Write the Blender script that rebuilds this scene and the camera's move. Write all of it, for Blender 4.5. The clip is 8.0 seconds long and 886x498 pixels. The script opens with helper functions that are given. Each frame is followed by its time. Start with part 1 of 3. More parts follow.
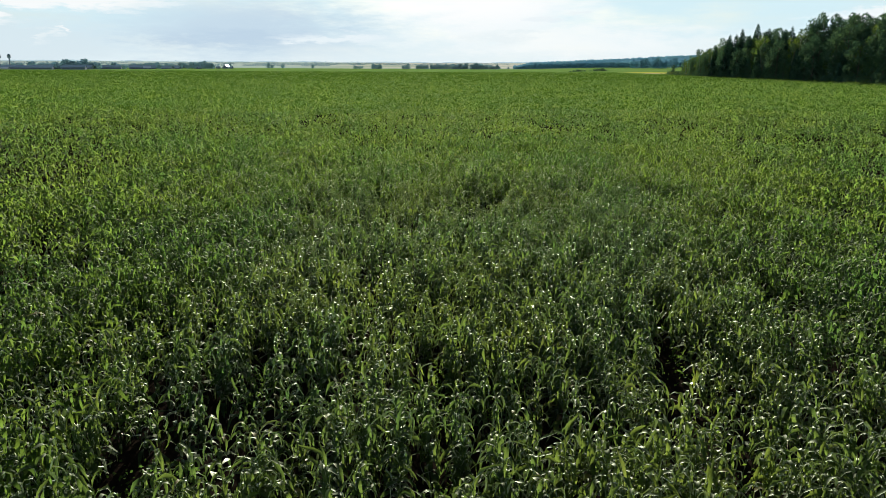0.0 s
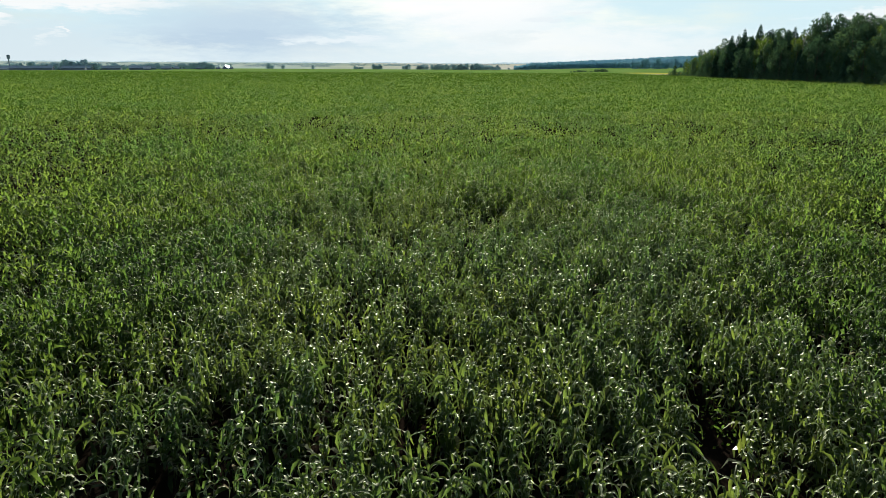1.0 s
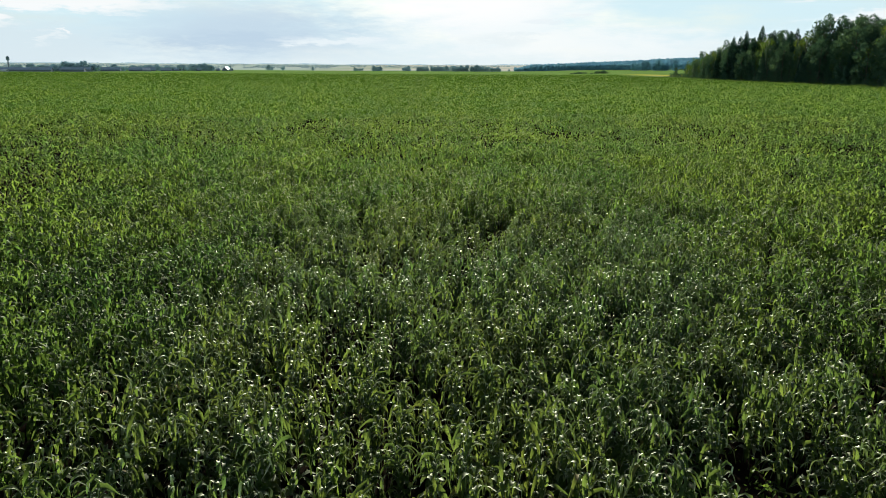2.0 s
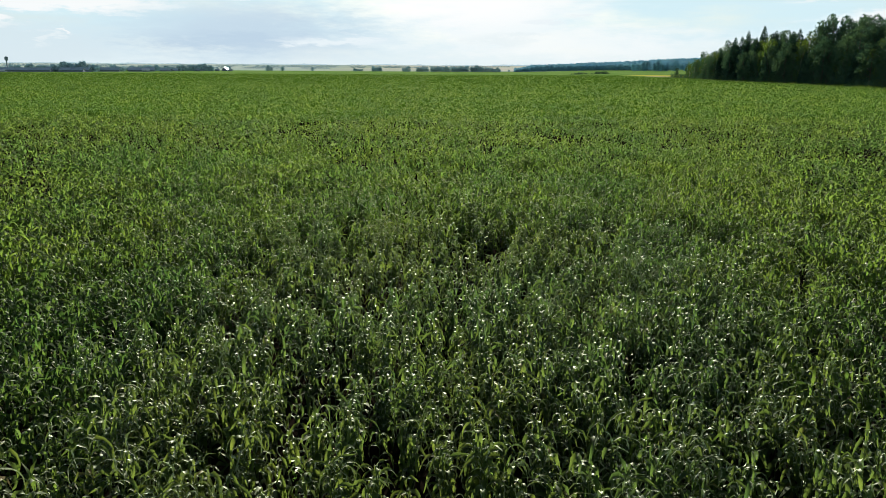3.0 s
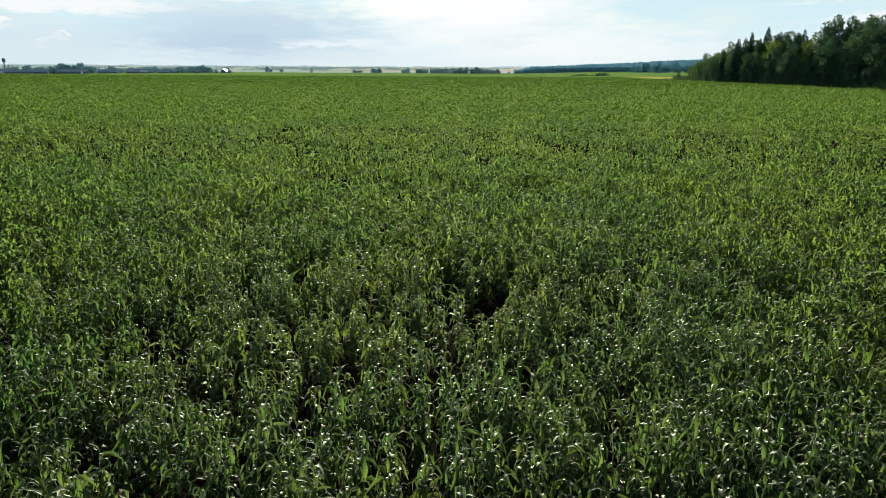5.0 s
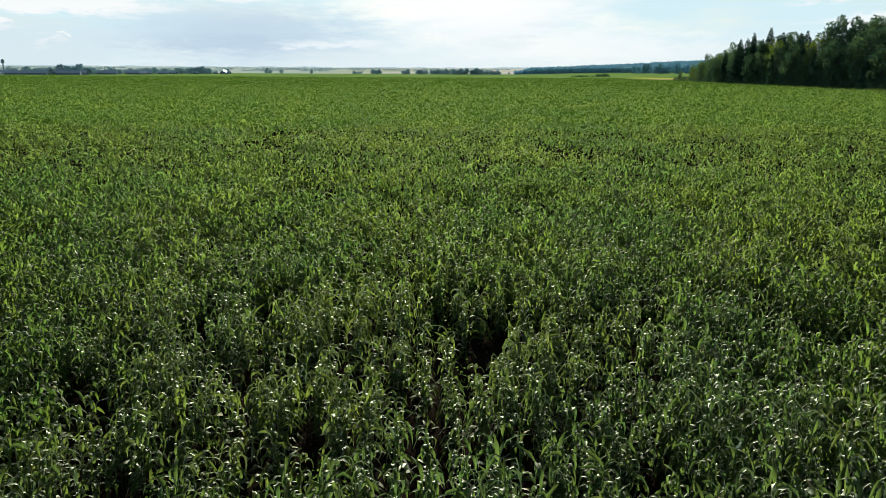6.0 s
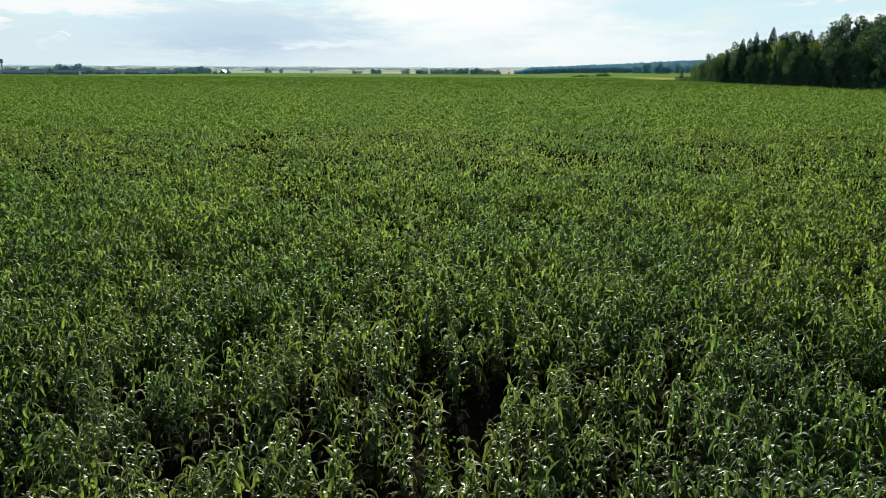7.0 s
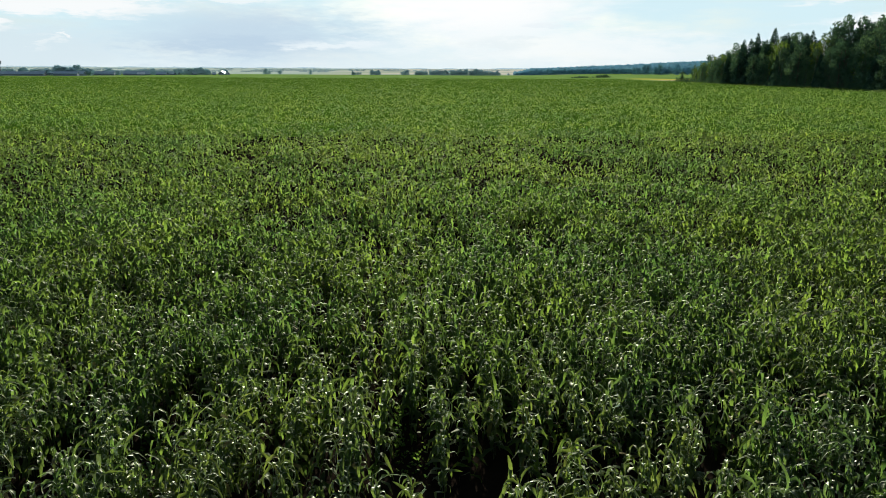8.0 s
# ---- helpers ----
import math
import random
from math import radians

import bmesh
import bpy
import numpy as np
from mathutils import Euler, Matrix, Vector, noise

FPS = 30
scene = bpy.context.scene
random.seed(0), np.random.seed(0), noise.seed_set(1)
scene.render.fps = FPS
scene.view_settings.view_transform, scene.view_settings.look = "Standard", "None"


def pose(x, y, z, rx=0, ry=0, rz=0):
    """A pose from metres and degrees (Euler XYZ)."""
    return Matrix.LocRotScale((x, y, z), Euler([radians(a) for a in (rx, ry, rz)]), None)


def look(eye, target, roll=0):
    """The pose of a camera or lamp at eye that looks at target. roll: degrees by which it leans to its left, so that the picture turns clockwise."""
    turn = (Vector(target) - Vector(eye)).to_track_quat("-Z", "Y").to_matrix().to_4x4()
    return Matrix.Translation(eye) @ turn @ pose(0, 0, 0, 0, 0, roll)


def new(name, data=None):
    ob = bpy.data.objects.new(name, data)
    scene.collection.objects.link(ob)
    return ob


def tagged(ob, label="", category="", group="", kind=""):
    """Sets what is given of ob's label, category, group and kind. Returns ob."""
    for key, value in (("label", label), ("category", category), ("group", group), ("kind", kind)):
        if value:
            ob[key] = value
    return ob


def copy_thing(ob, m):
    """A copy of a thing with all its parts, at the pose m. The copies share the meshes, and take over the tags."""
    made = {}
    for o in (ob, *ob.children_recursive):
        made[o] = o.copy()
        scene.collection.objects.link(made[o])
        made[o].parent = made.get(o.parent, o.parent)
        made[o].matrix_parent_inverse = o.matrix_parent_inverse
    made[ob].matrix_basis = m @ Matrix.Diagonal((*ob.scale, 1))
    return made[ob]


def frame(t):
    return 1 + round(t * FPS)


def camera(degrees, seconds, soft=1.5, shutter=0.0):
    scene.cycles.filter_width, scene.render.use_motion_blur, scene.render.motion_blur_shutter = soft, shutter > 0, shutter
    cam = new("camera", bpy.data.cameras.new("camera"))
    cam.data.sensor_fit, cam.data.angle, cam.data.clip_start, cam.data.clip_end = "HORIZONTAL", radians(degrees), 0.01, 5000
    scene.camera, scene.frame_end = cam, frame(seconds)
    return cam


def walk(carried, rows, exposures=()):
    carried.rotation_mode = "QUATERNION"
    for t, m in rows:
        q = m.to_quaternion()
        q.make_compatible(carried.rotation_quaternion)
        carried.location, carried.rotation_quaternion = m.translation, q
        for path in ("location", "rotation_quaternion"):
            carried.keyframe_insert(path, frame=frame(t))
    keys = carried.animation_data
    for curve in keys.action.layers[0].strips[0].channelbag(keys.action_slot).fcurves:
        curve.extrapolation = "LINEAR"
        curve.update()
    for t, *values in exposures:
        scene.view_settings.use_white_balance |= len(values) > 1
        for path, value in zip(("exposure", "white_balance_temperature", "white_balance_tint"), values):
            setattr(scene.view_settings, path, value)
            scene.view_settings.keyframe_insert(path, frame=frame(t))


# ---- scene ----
cam = camera(61.5, 8.0, soft=0.4)
METRES, EYE, TILT, LEAN, TURN = 32.1, 9.5, 0.0, 0.0, -2.4
ROWS = [
    (0.0, 0.0, 0.0, 0.0, 0.08, -14.01, -0.3),
    (0.5, 0.0017, 0.0528, 0.0002, 0.09, -14.0, -0.3),
    (1.0, 0.0044, 0.1139, 0.0003, 0.11, -13.97, -0.29),
    (1.5, 0.0074, 0.1679, 0.0001, 0.12, -13.9, -0.3),
    (3.0, 0.0207, 0.3523, 0.0008, 0.12, -13.82, -0.34),
    (3.5, 0.026, 0.41, 0.0009, 0.12, -13.82, -0.33),
    (4.0, 0.0326, 0.4764, 0.0007, 0.11, -13.79, -0.33),
    (4.5, 0.0386, 0.5355, 0.0006, 0.11, -13.75, -0.33),
    (6.0, 0.058, 0.7333, 0.0013, 0.13, -13.63, -0.31),
    (6.5, 0.0633, 0.7942, 0.0019, 0.13, -13.63, -0.31),
    (7.0, 0.0693, 0.8641, 0.0031, 0.14, -13.65, -0.31),
    (7.5, 0.074, 0.9259, 0.0036, 0.11, -13.62, -0.31),
    (8.0, 0.0797, 0.9966, 0.0043, 0.1, -13.57, -0.3),
]
walk(cam, [(t, pose(0, 0, EYE, TILT, LEAN, TURN) @ pose(METRES * x, METRES * y, METRES * z, 90 + pitch, roll, yaw)) for t, x, y, z, yaw, pitch, roll in ROWS])


# ---- world, sun ----
SUN_AZ, SUN_EL = 2.0, 18.0          # degrees: azimuth from +y towards +x, height over the horizon
scene.view_settings.exposure = 0.75

world = bpy.data.worlds.new("sky")
scene.world = world
world.use_nodes = True


class Graph:
    """Small builder for node trees."""

    def __init__(self, tree):
        self.tree = tree
        tree.nodes.clear()

    def node(self, kind, inputs=(), operation="", data_type="", interpolation=""):
        n = self.tree.nodes.new(kind)
        if operation:
            n.operation = operation
        if data_type:
            n.data_type = data_type
        if interpolation:
            n.interpolation_type = interpolation
        for key, value in dict(inputs).items():
            if isinstance(value, bpy.types.NodeSocket):
                self.tree.links.new(value, n.inputs[key])
            else:
                n.inputs[key].default_value = value
        return n

    def math(self, op, a, b=0.0, c=0.0):
        return self.node("ShaderNodeMath", {0: a, 1: b, 2: c}, operation=op).outputs[0]

    def mix(self, fac, a, b):
        n = self.node("ShaderNodeMix", {0: fac, 6: a, 7: b}, data_type="RGBA")
        return n.outputs[2]

    def ramp(self, fac, stops):
        n = self.node("ShaderNodeValToRGB", {0: fac})
        el = n.color_ramp.elements
        while len(el) < len(stops):
            el.new(0.5)
        for e, (p, c) in zip(el, stops):
            e.position, e.color = p, (*c, 1) if len(c) == 3 else c
        return n.outputs[0]

    def noise(self, vector, scale, detail=3.0, rough=0.55):
        return self.node("ShaderNodeTexNoise", {"Vector": vector, "Scale": scale, "Detail": detail, "Roughness": rough}).outputs[0]

    def remap(self, v, a, b, lo=0.0, hi=1.0):
        return self.node("ShaderNodeMapRange", {0: v, 1: a, 2: b, 3: lo, 4: hi}, interpolation="SMOOTHSTEP").outputs[0]


def build_sky():
    g = Graph(world.node_tree)
    sky = g.node("ShaderNodeTexSky")
    sky.sky_type, sky.sun_disc = "NISHITA", False
    sky.sun_elevation, sky.sun_rotation = radians(SUN_EL), radians(SUN_AZ)
    sky.altitude, sky.air_density, sky.dust_density, sky.ozone_density = 150.0, 1.0, 1.2, 1.0
    d = g.node("ShaderNodeTexCoord").outputs["Generated"]
    sep = g.node("ShaderNodeSeparateXYZ", {0: d})
    az = g.math("MULTIPLY", g.math("ARCTAN2", sep.outputs[0], sep.outputs[1]), 57.2958)
    el = g.math("MULTIPLY", g.math("ARCSINE", sep.outputs[2]), 57.2958)
    # cloud layer, drawn out along the horizon
    flat = g.node("ShaderNodeCombineXYZ", {0: g.math("MULTIPLY", az, 0.12), 1: g.math("MULTIPLY", el, 0.55), 2: 3.7}).outputs[0]
    n1 = g.noise(flat, 1.0, 6.0, 0.6)
    n2 = g.noise(flat, 3.3, 5.0, 0.6)
    wob = g.math("SUBTRACT", n1, 0.5)
    wob2 = g.math("SUBTRACT", n2, 0.5)
    wob3 = g.math("SUBTRACT", g.noise(flat, 9.0, 5.0, 0.65), 0.5)
    az_w = g.math("ADD", az, g.math("ADD", g.math("MULTIPLY", wob2, 9.0), g.math("MULTIPLY", wob3, 3.0)))
    el_w = g.math("ADD", el, g.math("ADD", g.math("MULTIPLY", wob, 1.6), g.math("ADD", g.math("MULTIPLY", wob2, 1.5), g.math("MULTIPLY", wob3, 1.0))))

    def bank(a, e, wa, we, edge=0.55):
        """A cloud bank about azimuth a and height e, half as wide as wa and as high as we, with ragged edges."""
        u = g.math("DIVIDE", g.math("SUBTRACT", az_w, a), wa)
        v = g.math("DIVIDE", g.math("SUBTRACT", el_w, e), we)
        r = g.math("SQRT", g.math("ADD", g.math("MULTIPLY", u, u), g.math("MULTIPLY", v, v)))
        return g.remap(r, 1.0, 1.0 - edge)

    base = g.node("ShaderNodeVectorMath", {0: sky.outputs[0], 3: 0.06}, operation="SCALE").outputs[0]
    # thin veil of haze and cloud low over the horizon, broken up by noise
    veil = g.math("MULTIPLY", g.remap(n1, 0.20, 0.60, 0.75, 1.0), g.remap(el, 26.0, 7.0, 0.0, 1.0))
    col = g.mix(veil, base, (0.66, 0.86, 0.93, 1))
    low = g.remap(el, 3.6, 0.2)
    col = g.mix(g.math("MULTIPLY", low, 0.85), col, (0.78, 0.88, 0.92, 1))
    # grey-blue bank, white streaks and the bright opening under the sun
    white = (0.93, 0.96, 0.97, 1)
    for a, e, wa, we, edge, much, tone in (
            (-12.0, 2.2, 14.0, 3.1, 0.85, 0.95, (0.56, 0.70, 0.82, 1)),
            (-26.0, 1.2, 7.0, 2.2, 0.60, 0.65, (0.66, 0.78, 0.85, 1)),
            (-13.0, 1.6, 8.0, 1.1, 0.80, 0.50, (0.48, 0.62, 0.77, 1)),
            (-5.6, 1.75, 5.0, 0.60, 0.80, 0.85, (0.84, 0.92, 0.96, 1)),
            (-24.0, 4.0, 10.0, 0.85, 0.60, 1.0, white),
            (-13.0, 4.9, 5.0, 0.50, 0.50, 0.70, white),
            (-29.0, 2.6, 4.0, 0.50, 0.70, 0.9, white),
            (-25.2, 1.8, 1.1, 0.60, 0.85, 0.55, (0.86, 0.92, 0.94, 1)),
            (-23.6, 2.2, 0.7, 0.28, 0.60, 0.80, white),
            (5.0, 5.5, 13.0, 6.0, 0.80, 0.95, (1.0, 1.0, 1.0, 1)),
            (13.0, 1.5, 12.0, 1.9, 0.80, 0.70, (0.95, 0.98, 0.98, 1)),
            (7.0, 1.9, 3.2, 0.80, 0.70, 0.45, (0.74, 0.84, 0.88, 1)),
            (10.0, 3.3, 2.6, 0.30, 0.70, 0.40, (0.78, 0.85, 0.90, 1)),
            (33.0, 3.3, 6.5, 0.50, 0.60, 0.80, white),
            (31.0, 4.7, 5.0, 0.40, 0.60, 0.60, white)):
        col = g.mix(g.math("MULTIPLY", bank(a, e, wa, we, edge), much), col, tone)
    bg = g.node("ShaderNodeBackground", {0: col, 1: 0.60})
    g.node("ShaderNodeOutputWorld", {0: bg.outputs[0]})


build_sky()

sun_data = bpy.data.lights.new("sun", "SUN")
sun_data.energy, sun_data.angle, sun_data.color = 4.0, radians(0.6), (1.0, 0.95, 0.86)
sun = new("sun", sun_data)
sa, se = radians(SUN_AZ), radians(SUN_EL)
sun.matrix_world = look((math.sin(sa) * math.cos(se) * 100, math.cos(sa) * math.cos(se) * 100, math.sin(se) * 100), (0, 0, 0))


# ---- materials ----
def material(name):
    m = bpy.data.materials.new(name)
    m.use_nodes = True
    return m, Graph(m.node_tree)


def leaf_material(name, dark, light, through_colour, translucency=0.45, rough=0.38, patch=0.05, random_from="island", spec=0.3, withered=0.0):
    """Leaves: gloss and colour on the face, light passing through; each leaf and each patch of plants a little different."""
    m, g = material(name)
    pos = g.node("ShaderNodeNewGeometry")
    rnd = pos.outputs["Random Per Island"] if random_from == "island" else g.node("ShaderNodeObjectInfo").outputs["Random"]
    big = g.math("ADD", g.math("MULTIPLY", g.noise(pos.outputs["Position"], patch, 2.0), 0.5), g.math("MULTIPLY", g.noise(pos.outputs["Position"], patch * 4.3, 3.0), 0.5))
    big = g.remap(big, 0.38, 0.62)
    fine = g.noise(pos.outputs["Position"], 9.0, 3.0)
    f = g.math("ADD", g.math("MULTIPLY", rnd, 0.40 if spec else 0.2), g.math("ADD", g.math("MULTIPLY", big, 0.55), g.math("MULTIPLY", fine, 0.3)))
    f = g.math("SUBTRACT", f, 0.16 if spec else 0.0)
    col = g.mix(f, (*dark, 1), (*light, 1))
    if withered:
        col = g.mix(g.math("GREATER_THAN", rnd, 1 - withered), col, (0.16, 0.11, 0.05, 1))
    tra = g.mix(f, (through_colour[0] * 0.42, through_colour[1] * 0.66, through_colour[2] * 1.1, 1), (*through_colour, 1))
    p = g.node("ShaderNodeBsdfDiffuse", {"Color": col})
    if spec:
        # waxy cuticle: weak head-on, strong at a glancing angle
        gloss = g.math("MULTIPLY", g.node("ShaderNodeFresnel", {"IOR": 1.45}).outputs[0], spec)
        shine = g.node("ShaderNodeBsdfAnisotropic", {"Color": (0.95, 1.0, 0.80, 1), "Roughness": rough})
    t = g.node("ShaderNodeBsdfTranslucent", {"Color": tra})
    mixed = g.node("ShaderNodeMixShader", {0: translucency, 1: p.outputs[0], 2: t.outputs[0]})
    if spec:
        mixed = g.node("ShaderNodeMixShader", {0: gloss, 1: mixed.outputs[0], 2: shine.outputs[0]})
    g.node("ShaderNodeOutputMaterial", {0: mixed.outputs[0]})
    return m


def plain_material(name, a, b, scale, rough=0.8, bump=0.0, bump_scale=None, metallic=0.0):
    """A rough surface that varies between two colours at two scales."""
    m, g = material(name)
    pos = g.node("ShaderNodeTexCoord").outputs["Object"]
    f = g.math("ADD", g.math("MULTIPLY", g.noise(pos, scale, 4.0), 0.7), g.math("MULTIPLY", g.noise(pos, scale * 7.3, 3.0), 0.5))
    col = g.mix(g.remap(f, 0.35, 0.85), (*a, 1), (*b, 1))
    ins = {"Base Color": col, "Roughness": rough, "Metallic": metallic}
    if bump:
        ins["Normal"] = g.node("ShaderNodeBump", {"Strength": bump, "Height": g.noise(pos, bump_scale or scale * 10, 4.0)}).outputs[0]
    p = g.node("ShaderNodeBsdfPrincipled", ins)
    g.node("ShaderNodeOutputMaterial", {0: p.outputs[0]})
    return m


CORN_COLOURS = ((0.004, 0.015, 0.005), (0.018, 0.044, 0.008), (0.52, 0.73, 0.085))
CORN = leaf_material("corn_leaf", *CORN_COLOURS[:2], (0.57, 0.73, 0.10), 0.255, 0.68, 0.06, spec=0.66, withered=0.025)
CORN_PART = leaf_material("corn_leaf_near", *CORN_COLOURS[:2], (0.57, 0.73, 0.10), 0.255, 0.68, 0.06, "object", spec=0.66, withered=0.025)
CORN_MID = leaf_material("corn_leaf_mid", *CORN_COLOURS, 0.315, 0.68, 0.06, spec=0.26, withered=0.025)
CORN_FAR = leaf_material("corn_leaf_far", *CORN_COLOURS, 0.37, 0.68, 0.06, spec=0.13, withered=0.02)
# darker copy of the canopy leaf: shade among the plants put into the colour
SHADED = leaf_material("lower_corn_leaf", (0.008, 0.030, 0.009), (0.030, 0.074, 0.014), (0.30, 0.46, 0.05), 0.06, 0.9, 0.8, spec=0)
# far sheet: colour brightened to stand for sun passing through the leaves
BACKLIT_CANOPY = leaf_material("corn_canopy_leaf", (0.048, 0.118, 0.013), (0.090, 0.180, 0.022), (0.40, 0.61, 0.06), 0.10, 0.9, 0.06, spec=0)
STALK = plain_material("corn_stalk", (0.05, 0.09, 0.02), (0.09, 0.12, 0.035), 3.0, 0.5)
WEED = leaf_material("weed_leaf", (0.03, 0.07, 0.012), (0.08, 0.14, 0.02), (0.30, 0.44, 0.05), 0.4, 0.5, 0.3, spec=0.03)
BROAD = leaf_material("broad_leaf", (0.046, 0.102, 0.080), (0.086, 0.148, 0.094), (0.18, 0.28, 0.08), 0.24, 0.7, 0.05, spec=0)
BIRCH = leaf_material("birch_leaf", (0.040, 0.080, 0.024), (0.095, 0.140, 0.035), (0.30, 0.40, 0.05), 0.32, 0.7, 0.05, spec=0)
NEEDLE = leaf_material("spruce_needle", (0.040, 0.088, 0.074), (0.068, 0.124, 0.090), (0.06, 0.12, 0.04), 0.25, 0.7, 0.05, spec=0)
# distant foliage: haze painted in as a paler, bluer base colour
FAR_LEAF_HAZED = leaf_material("far_leaf", (0.16, 0.36, 0.42), (0.23, 0.45, 0.49), (0.24, 0.42, 0.46), 0.22, 0.9, 0.01, spec=0)
VILLAGE_LEAF_HAZED = leaf_material("hazy_leaf", (0.35, 0.52, 0.55), (0.43, 0.58, 0.60), (0.34, 0.48, 0.44), 0.12, 0.9, 0.01, spec=0)
HEDGE_LEAF_HAZED = leaf_material("hedge_leaf", (0.38, 0.51, 0.53), (0.46, 0.58, 0.60), (0.20, 0.30, 0.26), 0.06, 0.9, 0.01, spec=0)
PALE_BARK = plain_material("birch_bark", (0.30, 0.30, 0.27), (0.62, 0.61, 0.57), 2.0, 0.8, 0.4)
BARK = plain_material("bark", (0.05, 0.04, 0.03), (0.12, 0.10, 0.08), 1.5, 0.9, 0.6)


# ---- mesh helpers ----
def link(name, verts, faces, mats, indices=None, parent=None):
    """A mesh object from arrays of vertices and of quads or triangles (lists of arrays)."""
    me = bpy.data.meshes.new(name)
    blocks = faces if isinstance(faces, list) else [faces]
    me.vertices.add(len(verts))
    me.vertices.foreach_set("co", np.ascontiguousarray(verts, dtype=np.float32).ravel())
    loops = np.concatenate([b.ravel() for b in blocks]).astype(np.int32)
    sizes = np.concatenate([np.full(len(b), b.shape[1], dtype=np.int32) for b in blocks])
    me.loops.add(len(loops))
    me.loops.foreach_set("vertex_index", loops)
    me.polygons.add(len(sizes))
    me.polygons.foreach_set("loop_start", np.concatenate([[0], np.cumsum(sizes)[:-1]]).astype(np.int32))
    for m in mats:
        me.materials.append(m)
    if indices is not None:
        me.polygons.foreach_set("material_index", indices.astype(np.int32))
    me.update(calc_edges=True)
    ob = new(name, me)
    ob.parent = parent
    return ob


class Heap:
    """Gathers blocks of vertices and faces into one mesh."""

    def __init__(self):
        self.v, self.f, self.m, self.n = [], [], [], 0

    def add(self, v, f, mat=0):
        self.v.append(v)
        self.f.append(f + self.n)
        self.m.append(np.full(len(f), mat))
        self.n += len(v)

    def link(self, name, mats, parent=None):
        return link(name, np.concatenate(self.v), self.f, mats, np.concatenate(self.m), parent)


def part(name, bm, mat, parent, label=""):
    me = bpy.data.meshes.new(name)
    bm.to_mesh(me)
    bm.free()
    me.materials.append(mat)
    ob = new(name, me)
    ob.parent = parent
    if label:
        tagged(ob, label)
    return ob


def tube_arrays(points, radii, sides=6):
    """A tapered tube along points."""
    pts = np.array(points, dtype=float)
    verts = []
    for i, p in enumerate(pts):
        d = pts[min(i + 1, len(pts) - 1)] - pts[max(i - 1, 0)]
        d = d / np.linalg.norm(d)
        a = np.cross(d, (0.3, 0.9, 0.2))
        a /= np.linalg.norm(a)
        b = np.cross(d, a)
        for k in range(sides):
            w = 2 * math.pi * k / sides
            verts.append(p + radii[i] * (math.cos(w) * a + math.sin(w) * b))
    faces = []
    for i in range(len(pts) - 1):
        for k in range(sides):
            k2 = (k + 1) % sides
            faces.append((i * sides + k, i * sides + k2, (i + 1) * sides + k2, (i + 1) * sides + k))
    return np.array(verts), np.array(faces)


rng = np.random.default_rng(11)


# ---- ground ----
def smooth(a, b, v):
    t = np.clip((v - a) / (b - a), 0, 1)
    return t * t * (3 - 2 * t)


def ground_height(x, y):
    """Level fields, a shallow dip beyond them, and a gentle rise far away and towards the wooded hill."""
    r = np.hypot(x, y)
    side = np.degrees(np.arctan2(x, y))
    dip = -6.5 * smooth(760, 1350, y) * (1 - smooth(7, 16, side))
    far = smooth(2300, 4700, r) * 17
    hill = 26 * smooth(2200, 2750, r) * np.exp(-((side - 24) / 9) ** 2)
    return far + hill + dip


